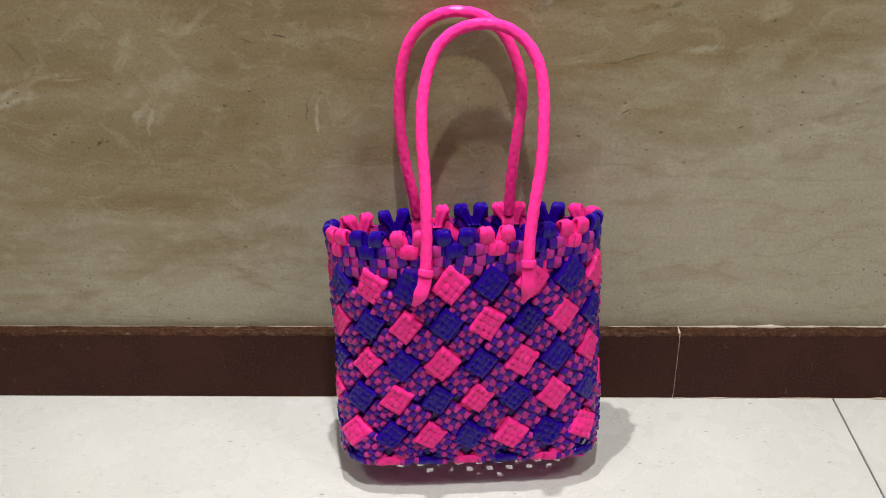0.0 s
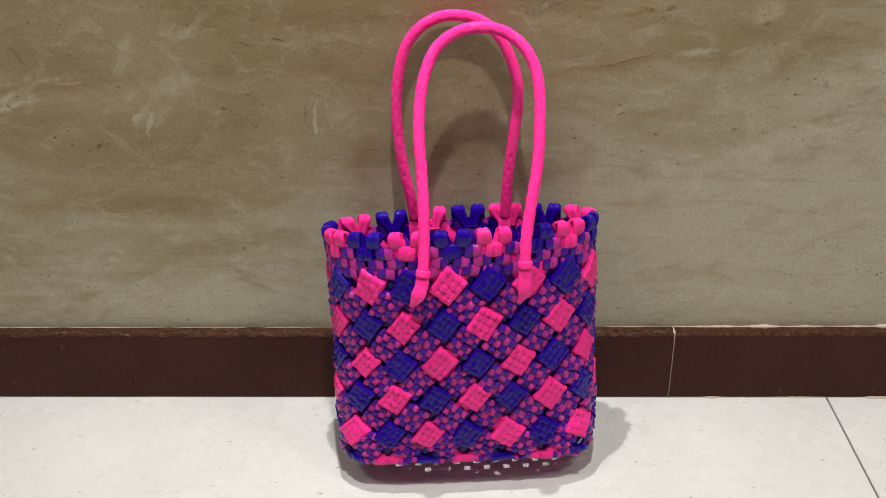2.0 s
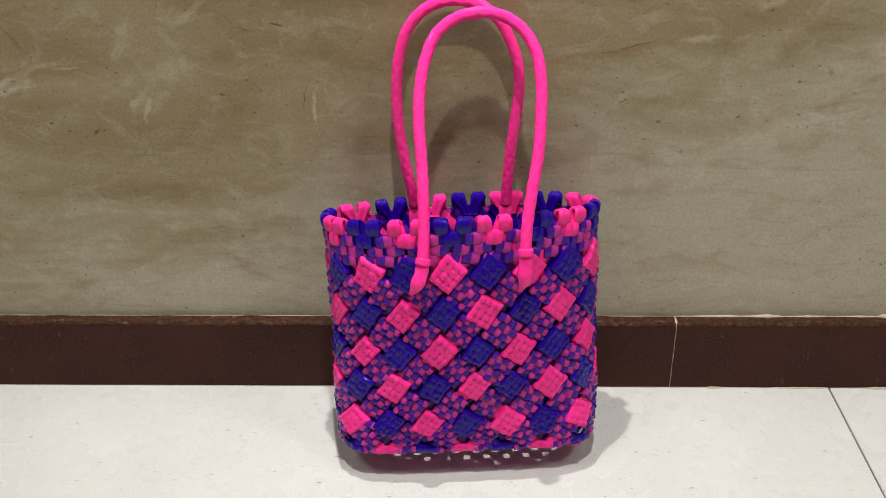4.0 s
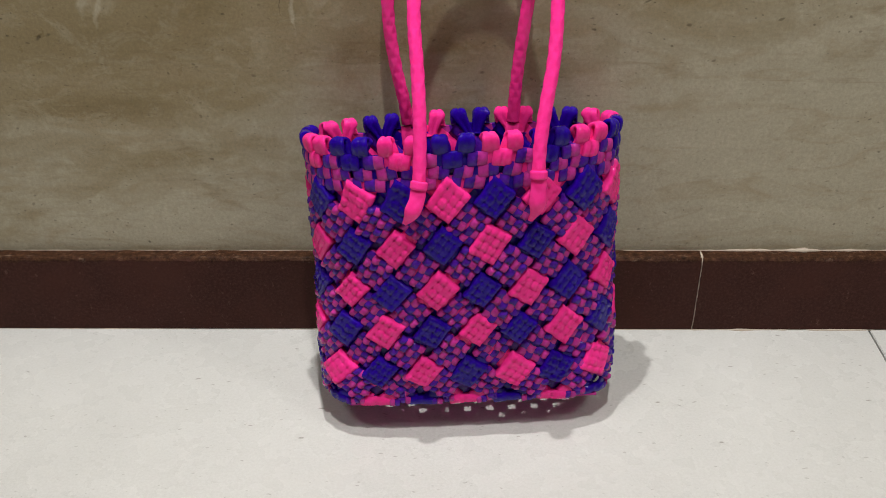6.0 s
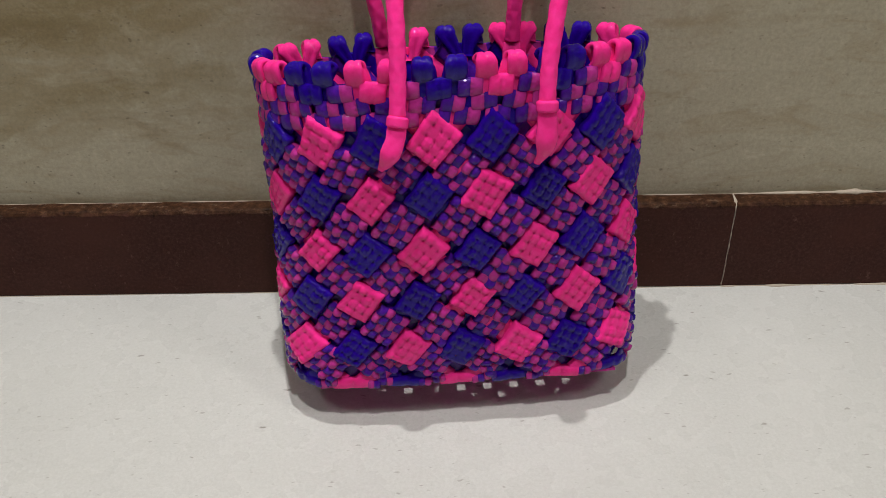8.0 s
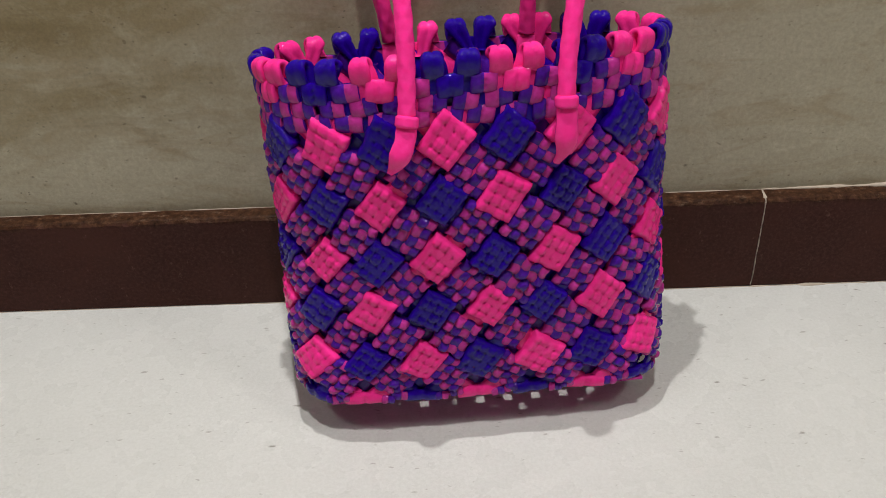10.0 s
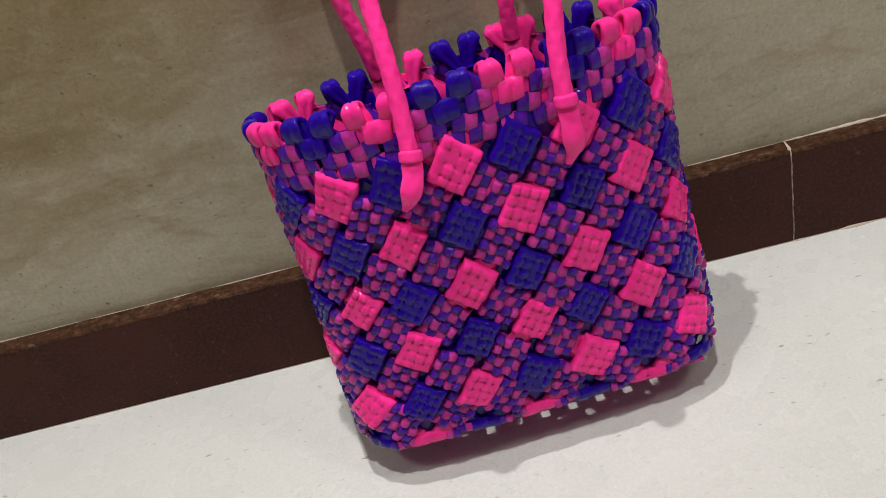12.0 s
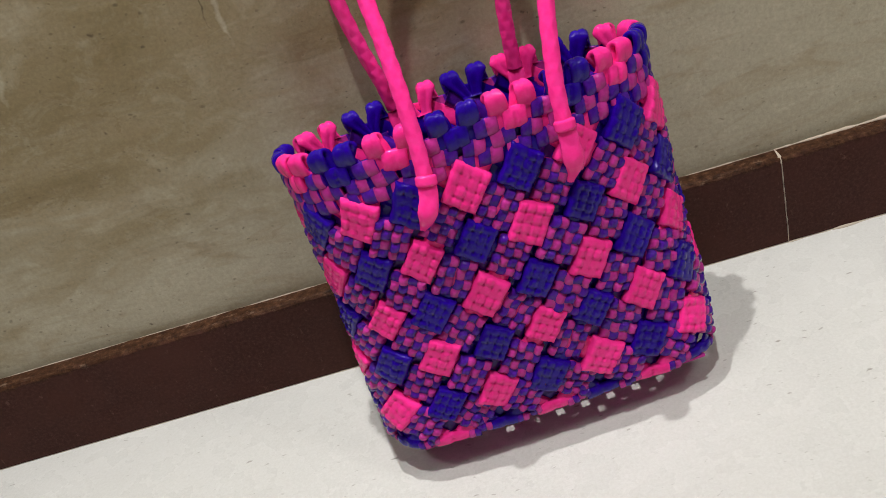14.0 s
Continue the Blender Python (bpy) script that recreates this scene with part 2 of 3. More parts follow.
def tile_glaze():
    """Off-white polished floor tile: faint clouds, grey flecks and tiny pits."""
    mat, nodes, links, bsdf = material("off_white_tile")
    g = Graph(mat)
    p = g.place()
    base = g.ramp(g.noise(p, 5, 5, 0.6, 0.6), [(0.25, (0.535, 0.53, 0.51)), (0.75, (0.60, 0.595, 0.575))])
    base = g.mix(g.math("MULTIPLY", g.ramp(g.noise(g.mapped(p, (0.7, 1.3, 1)), 20, 4, 0.5, 0.0), [(0.25, 0.0), (0.85, 1.0)]), 0.14), base, (0.46, 0.46, 0.425))
    faint = g.ramp(g.noise(g.mapped(p, (0.55, 1.5, 1), (0, 0, radians(25))), 95, 5, 0.7), [(0.60, 0.0), (0.74, 1.0)])
    base = g.mix(g.math("MULTIPLY", faint, 0.40), base, (0.40, 0.40, 0.365))
    base = g.mix(0.17, base, g.ramp(g.noise(p, 330, 4, 0.75), [(0.3, 0.2), (0.7, 0.8)]), "OVERLAY")
    for scale, limit, size, much in ((22.0, 0.80, 0.050, 0.85), (48.0, 0.80, 0.10, 0.75), (95.0, 0.72, 0.15, 0.55), (170.0, 0.75, 0.17, 0.40)):
        bent = g.put("ShaderNodeVectorMath", {0: p, 1: g.put("ShaderNodeVectorMath", {0: g.put("ShaderNodeTexNoise", {"Vector": p, "Scale": 90.0}).outputs["Color"], 1: (0.008, 0.008, 0.0)}, operation="MULTIPLY").outputs[0]}, operation="ADD").outputs[0]
        cells = g.put("ShaderNodeTexVoronoi", {"Vector": g.mapped(bent, (0.6, 1.5, 1)), "Scale": scale})
        chosen = g.ramp(g.put("ShaderNodeSeparateColor", {0: cells.outputs["Color"]}).outputs[0], [(limit, 0.0), (limit + 0.02, 1.0)])
        spot = g.math("MULTIPLY", g.ramp(cells.outputs["Distance"], [(size * 0.5, 1.0), (size, 0.0)]), chosen)
        base = g.mix(g.math("MULTIPLY", spot, much), base, (0.20, 0.185, 0.16))
    links.new(base, bsdf.inputs["Base Color"])
    links.new(g.ramp(g.noise(p, 22, 4), [(0.3, 0.22), (0.7, 0.34)]), bsdf.inputs["Roughness"])
    bsdf.inputs["Specular IOR Level"].default_value = 0.35
    links.new(g.bump(g.noise(p, 60, 4), 0.06, 0.001), bsdf.inputs["Normal"])
    return mat


def plain(name, colour, rough=0.7, grain=40):
    mat, nodes, links, bsdf = material(name)
    g = Graph(mat)
    p = g.place()
    links.new(g.mix(g.noise(p, grain, 5, 0.65), tuple(v * 0.8 for v in colour), tuple(min(1, v * 1.15) for v in colour)), bsdf.inputs["Base Color"])
    bsdf.inputs["Roughness"].default_value = rough
    links.new(g.bump(g.noise(p, grain * 4, 3), 0.3, 0.001), bsdf.inputs["Normal"])
    return mat


MARBLE, GRANITE, TILE = marble(), granite(), tile_glaze()
GROUT = plain("pale_grout", (0.44, 0.37, 0.30), 0.85, 150)
DARK_JOINT = plain("dark_joint", (0.09, 0.08, 0.065), 0.9, 120)
PLASTER = plain("white_plaster", (0.46, 0.44, 0.41), 0.8, 12)
METAL = plain("white_enamel", (0.75, 0.75, 0.73), 0.35, 20)
GLOW, _, _, glow_bsdf = material("lamp_diffuser")
glow_bsdf.inputs["Emission Color"].default_value = (1.0, 0.95, 0.86, 1)
glow_bsdf.inputs["Emission Strength"].default_value = 2.0


# ---- building blocks ----
def mesh_of(name, verts, faces, mats, index=None, smooth=True):
    me = bpy.data.meshes.new(name)
    me.from_pydata([tuple(v) for v in verts], [], faces)
    for m in mats:
        me.materials.append(m)
    if index is not None:
        me.polygons.foreach_set("material_index", list(index))
    me.polygons.foreach_set("use_smooth", [smooth] * len(me.polygons))
    me.update()
    return me


def part(name, me, parent, label=""):
    ob = new(name, me)
    ob.parent = parent
    return tagged(ob, label)


def slab(name, lo, hi, mat, parent=None, bevel=0.0):
    """A rectangular block between two corners, with bevelled edges."""
    bm = bmesh.new()
    bmesh.ops.create_cube(bm, size=1)
    for v in bm.verts:
        v.co = [lo[k] + (v.co[k] + 0.5) * (hi[k] - lo[k]) for k in range(3)]
    if bevel:
        bmesh.ops.bevel(bm, geom=bm.edges[:], offset=bevel, segments=2, affect="EDGES")
    me = bpy.data.meshes.new(name)
    bm.to_mesh(me)
    bm.free()
    me.materials.append(mat)
    ob = new(name, me)
    if parent:
        ob.parent = parent
    return ob


# ---- setting ----
BOARD_H, BOARD_Y = 0.100, -0.017
wall_north = tagged(slab("wall_north", (-2.6, 0.0, -0.05), (2.6, 0.15, CEILING), MARBLE), "wall clad in polished beige-brown veined marble", "wall", kind="structure")
for name, lo, hi in (("wall_south", (-2.6, -3.75, -0.05), (2.6, -3.6, CEILING)), ("wall_west", (-2.75, -3.75, -0.05), (-2.6, 0.15, CEILING)), ("wall_east", (2.6, -3.75, -0.05), (2.75, 0.15, CEILING))):
    tagged(slab(name, lo, hi, PLASTER), "plain off-white plastered wall", "wall", kind="structure")
tagged(slab("ceiling", (-2.75, -3.75, CEILING), (2.75, 0.15, CEILING + 0.1), PLASTER), "plain white plastered ceiling", "ceiling", kind="structure")

floor = tagged(slab("floor", (-2.6, -3.6, -0.05), (2.6, 0.0, -0.004), DARK_JOINT), "off-white polished floor tiles with thin dark joints", "floor", kind="structure")
TILE_W, JOINT_X = 1.2, 0.485
for i in range(-3, 2):
    for j in range(3):
        x0, y0 = JOINT_X + i * TILE_W, -0.004 - (j + 1) * TILE_W
        lo, hi = (max(x0 + 0.0012, -2.6), max(y0 + 0.0012, -3.6), -0.010), (min(x0 + TILE_W - 0.0012, 2.6), y0 + TILE_W - 0.0012, 0.0)
        if hi[0] > lo[0]:
            slab("tile", lo, hi, TILE, floor, 0.0008)

baseboard = tagged(new("baseboard"), "dark brown polished stone skirting with worn top edge", "skirting", kind="structure")
JOINT_B = 0.2775


def skirting(x0, x1):
    """One length of skirting: an uneven sawn top edge behind a polished face."""
    n = max(2, int((x1 - x0) / 0.004))
    verts, faces = [], []
    for k in range(n + 1):
        x = x0 + (x1 - x0) * k / n
        chip = 0.0014 * noise.noise((x * 60, 1.3, 0)) + 0.0014 * noise.noise((x * 170, 4.1, 0))
        top = BOARD_H + 0.0006 * noise.noise((x * 25, 7.7, 0))
        verts += [(x, BOARD_Y, 0.0012), (x, BOARD_Y, top - 0.0030 + chip), (x, BOARD_Y + 0.0018 - chip, top - 0.0008), (x, BOARD_Y + 0.0040, top), (x, 0.0, top), (x, 0.0, 0.0012)]
    for k in range(n):
        a, b = 6 * k, 6 * (k + 1)
        for m in range(6):
            faces.append((a + m, b + m, b + (m + 1) % 6, a + (m + 1) % 6))
    faces += [tuple(range(5, -1, -1)), tuple(6 * n + m for m in range(6))]
    part("skirting_board", mesh_of("skirting_board", verts, faces, [GRANITE], None, False), baseboard)


skirting(-2.6, JOINT_B - 0.0006)
skirting(JOINT_B + 0.0005, 2.6)


def grout_bead(name, x0, x1, y, z, thick, seed, parent, floor_side):
    """A thin, broken bead of pale grout along the board."""
    n = int((x1 - x0) / 0.005)
    verts, faces = [], []
    for k in range(n + 1):
        x = x0 + (x1 - x0) * k / n
        t = max(0.0002, thick * (0.55 + 1.1 * noise.noise((x * 32, seed, 0)) + 0.6 * noise.noise((x * 110, seed, 3))))
        t *= 1.9 + (0.0 if floor_side else min(9.0 * (x - JOINT_B), 2.2)) if x > JOINT_B else 0.7
        wide = t * (1.3 if floor_side else 1.0)
        verts += [(x, y, z - 0.001), (x, y - wide, z - 0.001), (x, y - wide * 0.7, z + t * 0.5), (x, y, z + t * 0.8)]
    for k in range(n):
        a, b = 4 * k, 4 * (k + 1)
        faces += [(a + m, b + m, b + (m + 1) % 4, a + (m + 1) % 4) for m in range(4)]
    faces += [(3, 2, 1, 0), tuple(4 * n + m for m in range(4))]
    return part(name, mesh_of(name, verts, faces, [GROUT]), parent)


grout_bead("grout_line", -2.59, 2.59, 0.0, BOARD_H, 0.0012, 2.2, baseboard, False)
grout_bead("grout_line", -2.59, 2.59, BOARD_Y, 0.0, 0.0010, 9.4, baseboard, True)


def grout_joint():
    """The thin, uneven grout between two boards, thicker where the top corners are chipped."""
    verts, faces, n = [], [], 60
    for k in range(n + 1):
        z = 0.001 + (BOARD_H - 0.001) * k / n
        chipped = max(0.0, (z - 0.088) / 0.012) ** 2
        x = JOINT_B + 0.0007 * noise.noise((z * 70, 0.3, 2)) + 0.0004 * noise.noise((z * 260, 3.3, 2))
        half = max(0.00015, 0.00042 + 0.0006 * noise.noise((z * 150, 8.1, 5)) + 0.0014 * chipped)
        y = BOARD_Y - 0.0003 + max(0.0, z - BOARD_H + 0.003) * 1.2
        verts += [(x - half, y + 0.0004, z), (x, y - 0.0003, z), (x + half, y + 0.0004, z), (x, y + 0.004, z)]
    verts += [(JOINT_B - 0.0016, BOARD_Y + 0.004, BOARD_H + 0.0004), (JOINT_B, BOARD_Y + 0.004, BOARD_H + 0.0009), (JOINT_B + 0.0012, BOARD_Y + 0.004, BOARD_H + 0.0004), (JOINT_B, BOARD_Y + 0.005, BOARD_H - 0.002)]
    verts += [(JOINT_B - 0.0006, -0.0005, BOARD_H + 0.0003), (JOINT_B, -0.0005, BOARD_H + 0.0008), (JOINT_B + 0.0007, -0.0005, BOARD_H + 0.0003), (JOINT_B, -0.0005, BOARD_H - 0.002)]
    for k in range(n + 2):
        a, b = 4 * k, 4 * (k + 1)
        faces += [(a + m, a + (m + 1) % 4, b + (m + 1) % 4, b + m) for m in range(4)]
    faces += [(3, 2, 1, 0), tuple(4 * (n + 2) + m for m in range(4))]
    part("grout_joint", mesh_of("grout_joint", verts, faces, [GROUT]), baseboard)


grout_joint()

# lamps in the ceiling, behind and above the view
for x, y, watts, wide in DOWNLIGHTS:
    lamp = tagged(new("ceiling_downlight"), "small round recessed white ceiling downlight, switched on", "ceiling light", group="ceiling downlights")
    lamp.location = (x, y, CEILING)
    bm = bmesh.new()
    bmesh.ops.create_cone(bm, cap_ends=True, segments=32, radius1=0.068, radius2=0.080, depth=0.012)
    bmesh.ops.translate(bm, verts=bm.verts[:], vec=(0, 0, -0.006))
    ring = bpy.data.meshes.new("frame_ring")
    bm.to_mesh(ring)
    bm.free()
    ring.materials.append(METAL)
    part("frame_ring", ring, lamp)
    bm = bmesh.new()
    bmesh.ops.create_cone(bm, cap_ends=True, segments=32, radius1=0.055, radius2=0.060, depth=0.006)
    bmesh.ops.translate(bm, verts=bm.verts[:], vec=(0, 0, -0.0145))
    disc = bpy.data.meshes.new("diffuser")
    bm.to_mesh(disc)
    bm.free()
    disc.materials.append(GLOW)
    part("diffuser", disc, lamp)


def turned(name, rings, mat, parent):
    """A round body about a vertical axis through the parent's origin; rings: radius and height."""
    count = 28
    verts = [(r * math.cos(2 * math.pi * k / count), r * math.sin(2 * math.pi * k / count), z) for r, z in rings for k in range(count)]
    faces = [(a * count + k, a * count + (k + 1) % count, (a + 1) * count + (k + 1) % count, (a + 1) * count + k) for a in range(len(rings) - 1) for k in range(count)]
    faces += [tuple(range(count - 1, -1, -1)), tuple((len(rings) - 1) * count + k for k in range(count))]
    return part(name, mesh_of(name, verts, faces, [mat]), parent)


# unseen panel body that goes with the added fill at the right
panel = tagged(new("added_fill_panel"), "unseen square white ceiling panel added as fill light, switched on", "ceiling light")
slab("frame", (1.29, -1.26, CEILING - 0.030), (1.91, -0.64, CEILING), METAL, panel, 0.004)
slab("diffuser", (1.31, -1.24, CEILING - 0.036), (1.89, -0.66, CEILING - 0.030), GLOW, panel, 0.002)
wall_lamp = tagged(new("wall_lamp"), "small white wall lamp switched on, pointing down along the wall", "wall lamp")
wall_lamp.location = WALL_LAMP
turned("shade", ((0.024, 0.012), (0.029, 0.014), (0.028, 0.05), (0.018, 0.072), (0.007, 0.077)), METAL, wall_lamp)
turned("diffuser", ((0.020, 0.008), (0.023, 0.012), (0.023, 0.016)), GLOW, wall_lamp)
slab("bracket", (-0.018, 0.022, 0.020), (0.018, 0.042, 0.070), METAL, wall_lamp, 0.004)

# ---- the woven bag ----
# The bag leans back towards the wall on the rear edge of its base, so that the front edge is lifted.
COLUMNS, FRONT, RIM = 16.0, 8.6, 0.345
LEAN, YAW, PIVOT = radians(11.6), radians(3.9), np.array([0.0112, -0.0745, 0.0000])
# along the bag's own axis: height, seam y, front and back half depth, half width, middle x
SHAPE = np.array([
    (0.000, -0.05, 0.0710, 0.0450, 0.1371, -0.0034),
    (0.010, -0.05, 0.0690, 0.0446, 0.1405, -0.0034),
    (0.050, -0.05, 0.0710, 0.0428, 0.1475, -0.0033),
    (0.110, -0.05, 0.0750, 0.0405, 0.1482, -0.0031),
    (0.170, -0.05, 0.0790, 0.0388, 0.1486, -0.0033),
    (0.220, -0.05, 0.0810, 0.0384, 0.1490, -0.0040),
    (0.260, -0.05, 0.0820, 0.0407, 0.1505, -0.0050),
    (0.300, -0.05, 0.0832, 0.0437, 0.1535, -0.0060),
    (0.345, -0.05, 0.0830, 0.0471, 0.1555, -0.0070)])


def hermite(z, col):
    x, y = SHAPE[:, 0], SHAPE[:, col]
    d = np.gradient(y, x)
    i = np.clip(np.searchsorted(x, z) - 1, 0, len(x) - 2)
    h = x[i + 1] - x[i]
    t = (z - x[i]) / h
    return (2 * t**3 - 3 * t**2 + 1) * y[i] + (t**3 - 2 * t**2 + t) * h * d[i] + (3 * t**2 - 2 * t**3) * y[i + 1] + (t**3 - t**2) * h * d[i + 1]


def stand(p):
    """From the bag's own axes to the room: leant back, turned a little, set on its rear edge."""
    x, y, z = p[..., 0], p[..., 1], p[..., 2]
    back, up = y * math.cos(LEAN) + z * math.sin(LEAN), z * math.cos(LEAN) - y * math.sin(LEAN)
    return np.stack([x * math.cos(YAW) - back * math.sin(YAW), x * math.sin(YAW) + back * math.cos(YAW), up], -1) + PIVOT


def outline(angle, z):
    """A point of the bag's skin in its own axes; angle runs from the left seam over the front to the right seam and back."""
    c, s = np.cos(angle), np.sin(angle)
    y0, front, back, half, mid = (hermite(z, k) for k in range(1, 6))
    power = 2 / np.interp(z, (0.0, 0.06, 0.15, 0.24, 0.29), (6.0, 2.9, 2.2, 2.3, 2.1))
    x = half * np.sign(c) * np.abs(c) ** power
    y = np.where(s < 0, front, back) * np.sign(s) * np.abs(s) ** power
    return np.stack([mid + x, y0 + y, z + 0 * angle], -1)


LEVELS, STEPS = 96, 160
level_z = np.linspace(0, RIM, LEVELS)
SKIN = np.zeros((2, LEVELS, STEPS + 1, 3))
for side, (a0, a1) in enumerate(((-math.pi, 0.0), (0.0, math.pi))):
    for i, z in enumerate(level_z):
        fine = outline(np.linspace(a0, a1, 900), np.full(900, z))
        run = np.r_[0, np.linalg.norm(np.diff(fine, axis=0), axis=1).cumsum()]
        want = np.linspace(0, run[-1], STEPS + 1)
        for k in range(3):
            SKIN[side, i, :, k] = np.interp(want, run, fine[:, k])
middle = SKIN[0, :, STEPS // 2]
level_v = np.r_[0, np.linalg.norm(np.diff(middle, axis=0), axis=1).cumsum()]
ROW_V = [(-1.6, 0.3148), (-1.0, 0.2800), (0.0, 0.2300), (1.0, 0.1858), (2.0, 0.1400), (3.0, 0.0970), (4.0, 0.0512), (5.0, 0.0120), (6.0, -0.0320)]


def skin(c, r):
    """The bag's skin at column c and row r of its weave (arrays)."""
    off = np.mod(c - (2.731 + 0.156 * (np.clip(r, -1, 4.5) - 2)) + FRONT / 2, COLUMNS)
    # the rim is drawn out towards the left corner
    off = np.mod(off - 0.227 * np.clip(-r, 0, 1) * np.exp(-(((off - 1.9) / 1.4) ** 2)), COLUMNS)
    # the rows sag in the middle of the front, and the rim stands higher at the back
    v = np.interp(r, [a for a, _ in ROW_V], [b for _, b in ROW_V])
    v = v - 0.0004 * (1 - np.cos(np.pi * (off - FRONT / 2) / 4)) * np.clip(v / 0.06, 0, 1) * np.clip((0.34 - v) / 0.15, 0, 1)
    v = v + 0.0032 * np.sin(np.pi * (off - FRONT / 2) / 8) * np.clip((v - 0.05) / 0.1, 0, 1)
    back = off >= FRONT
    high = np.where(back, 0.090 * np.sin(np.pi * (off - FRONT) / (COLUMNS - FRONT)), 0.314 * np.sin(np.pi * off / FRONT))
    under = np.clip(-v, 0, None)
    z = np.interp(np.clip(v, 0, None), level_v, level_z) * (1 + 0.090 * (high - 0.079))
    f = np.where(back, (off - FRONT) / (COLUMNS - FRONT), off / FRONT) * STEPS
    i, k = np.clip(z / RIM, 0, 1) * (LEVELS - 1), f
    i0, k0 = np.clip(i.astype(int), 0, LEVELS - 2), np.clip(k.astype(int), 0, STEPS - 1)
    fi, fk, b = (i - i0)[..., None], (k - k0)[..., None], back.astype(int)
    p = (SKIN[b, i0, k0] * (1 - fi) + SKIN[b, i0 + 1, k0] * fi) * (1 - fk) + (SKIN[b, i0, k0 + 1] * (1 - fi) + SKIN[b, i0 + 1, k0 + 1] * fi) * fk
    inner = np.array([0.0, -0.06, 0.0])
    pull = np.clip(under / 0.075, 0, 0.95)[..., None]
    return stand(p * (1 - pull) + inner * pull)


def skin_at(c, r, h):
    """A point at height h over the skin."""
    c, r, h = np.broadcast_arrays(np.asarray(c, float), np.asarray(r, float), np.asarray(h, float))
    p = skin(c, r)
    e = 0.12
    across, down = skin(c + e, r) - skin(c - e, r), skin(c, r + e) - skin(c, r - e)
    n = np.cross(down, across)
    n /= np.linalg.norm(n, axis=-1, keepdims=True) + 1e-12
    out = p + n * h[..., None]
    out[..., 2] = np.maximum(out[..., 2], 0.0006)
    return out


COL_M, ROW_M = 0.0445, 0.0465
rng = random.Random(7)
bag = tagged(new("woven_handbag"), "hot pink and royal blue woven plastic handbag on tiled floor", "handbag")


def woven_block(c, r, colours, side, turn, lift, groove, split, rise=0.0022, tall=1.0, thick=0.0042, rough=0.20):
    """A square pad of four by four interlaced strips; colours: strips one way, strips the other way."""
    n, m = 4, 6
    size = n * m + 1
    q = np.linspace(-0.5, 0.5, size)
    u0, w0 = np.meshgrid(q, q)
    slack = (0.026 if split else 0.012) * rng.uniform(0.5, 1.5)
    u, w = u0 + slack * np.sin(np.pi * n * (w0 + 0.5)), w0 + slack * np.sin(np.pi * n * (u0 + 0.5))
    ca, sa = math.cos(turn), math.sin(turn)
    bulge = 1 + 0.04 * np.cos(np.pi * u) * np.cos(np.pi * w)
    x, y = (u * ca - w * sa) * side * bulge, (u * sa + w * ca) * side * bulge * tall
    fu, fw = 2 * ((u0 + 0.5) * n % 1 - 0.5), 2 * ((w0 + 0.5) * n % 1 - 0.5)
    iu, iw = np.minimum((u0 + 0.5) * n, n - 0.01).astype(int), np.minimum((w0 + 0.5) * n, n - 0.01).astype(int)
    over = (iu + iw) % 2 == 0
    # each strip humps where it passes over the other, and dips between
    hump, flank = np.where(over, fu, fw), np.where(over, fw, fu)
    level = np.array([[rng.uniform(-rough, rough) for _ in range(n)] for _ in range(n)])[iw, iu]
    h = 1 + level - groove * np.abs(hump) ** 3.4 - 0.40 * groove * np.abs(flank) ** 5
    seam_u, seam_w = np.zeros_like(over), np.zeros_like(over)
    seam_u[:, ::m], seam_w[::m, :] = True, True
    h = np.where(seam_u | seam_w, 1 - groove * (1.0 if split else 1.10), h)
    h = np.where(seam_u & seam_w, 1 - groove * 1.15 - (0.22 if split else 0.58), h)
    rim = 1 - np.clip(7 * (0.5 - np.maximum(np.abs(u0), np.abs(w0))), 0, 1)
    h = h * (0.30 + 0.70 * np.sqrt(1 - rim**2))
    if split:
        h = h - 0.45 * np.exp(-((w0 / 0.035) ** 2))
    dc, dr = x / COL_M, -y / ROW_M
    top = skin_at(c + dc, r + dr, lift + rise * h)
    low = skin_at(c + dc, r + dr, lift - thick - 0.5 * rise * h)
    verts = np.concatenate([top.reshape(-1, 3), low.reshape(-1, 3)])
    k = size * size
    faces, index = [], []
    two = colours[0] is not colours[1]
    for a in range(size - 1):
        for b in range(size - 1):
            o = a * size + b
            mine = 1 if two and (a // m + b // m) % 2 else 0
            faces += [(o, o + 1, o + size + 1, o + size), (k + o, k + o + size, k + o + size + 1, k + o + 1)]
            index += [mine, 1 - mine if two else 0]
    ring = [b for b in range(size)] + [a * size + size - 1 for a in range(1, size)] + [(size - 1) * size + b for b in range(size - 2, -1, -1)] + [a * size for a in range(size - 2, 0, -1)]
    for a, b in zip(ring, ring[1:] + ring[:1]):
        faces.append((a, k + a, k + b, b))
        index.append(0)
    return mesh_of("woven_block", verts, faces, list(colours) if two else [colours[0]], index)


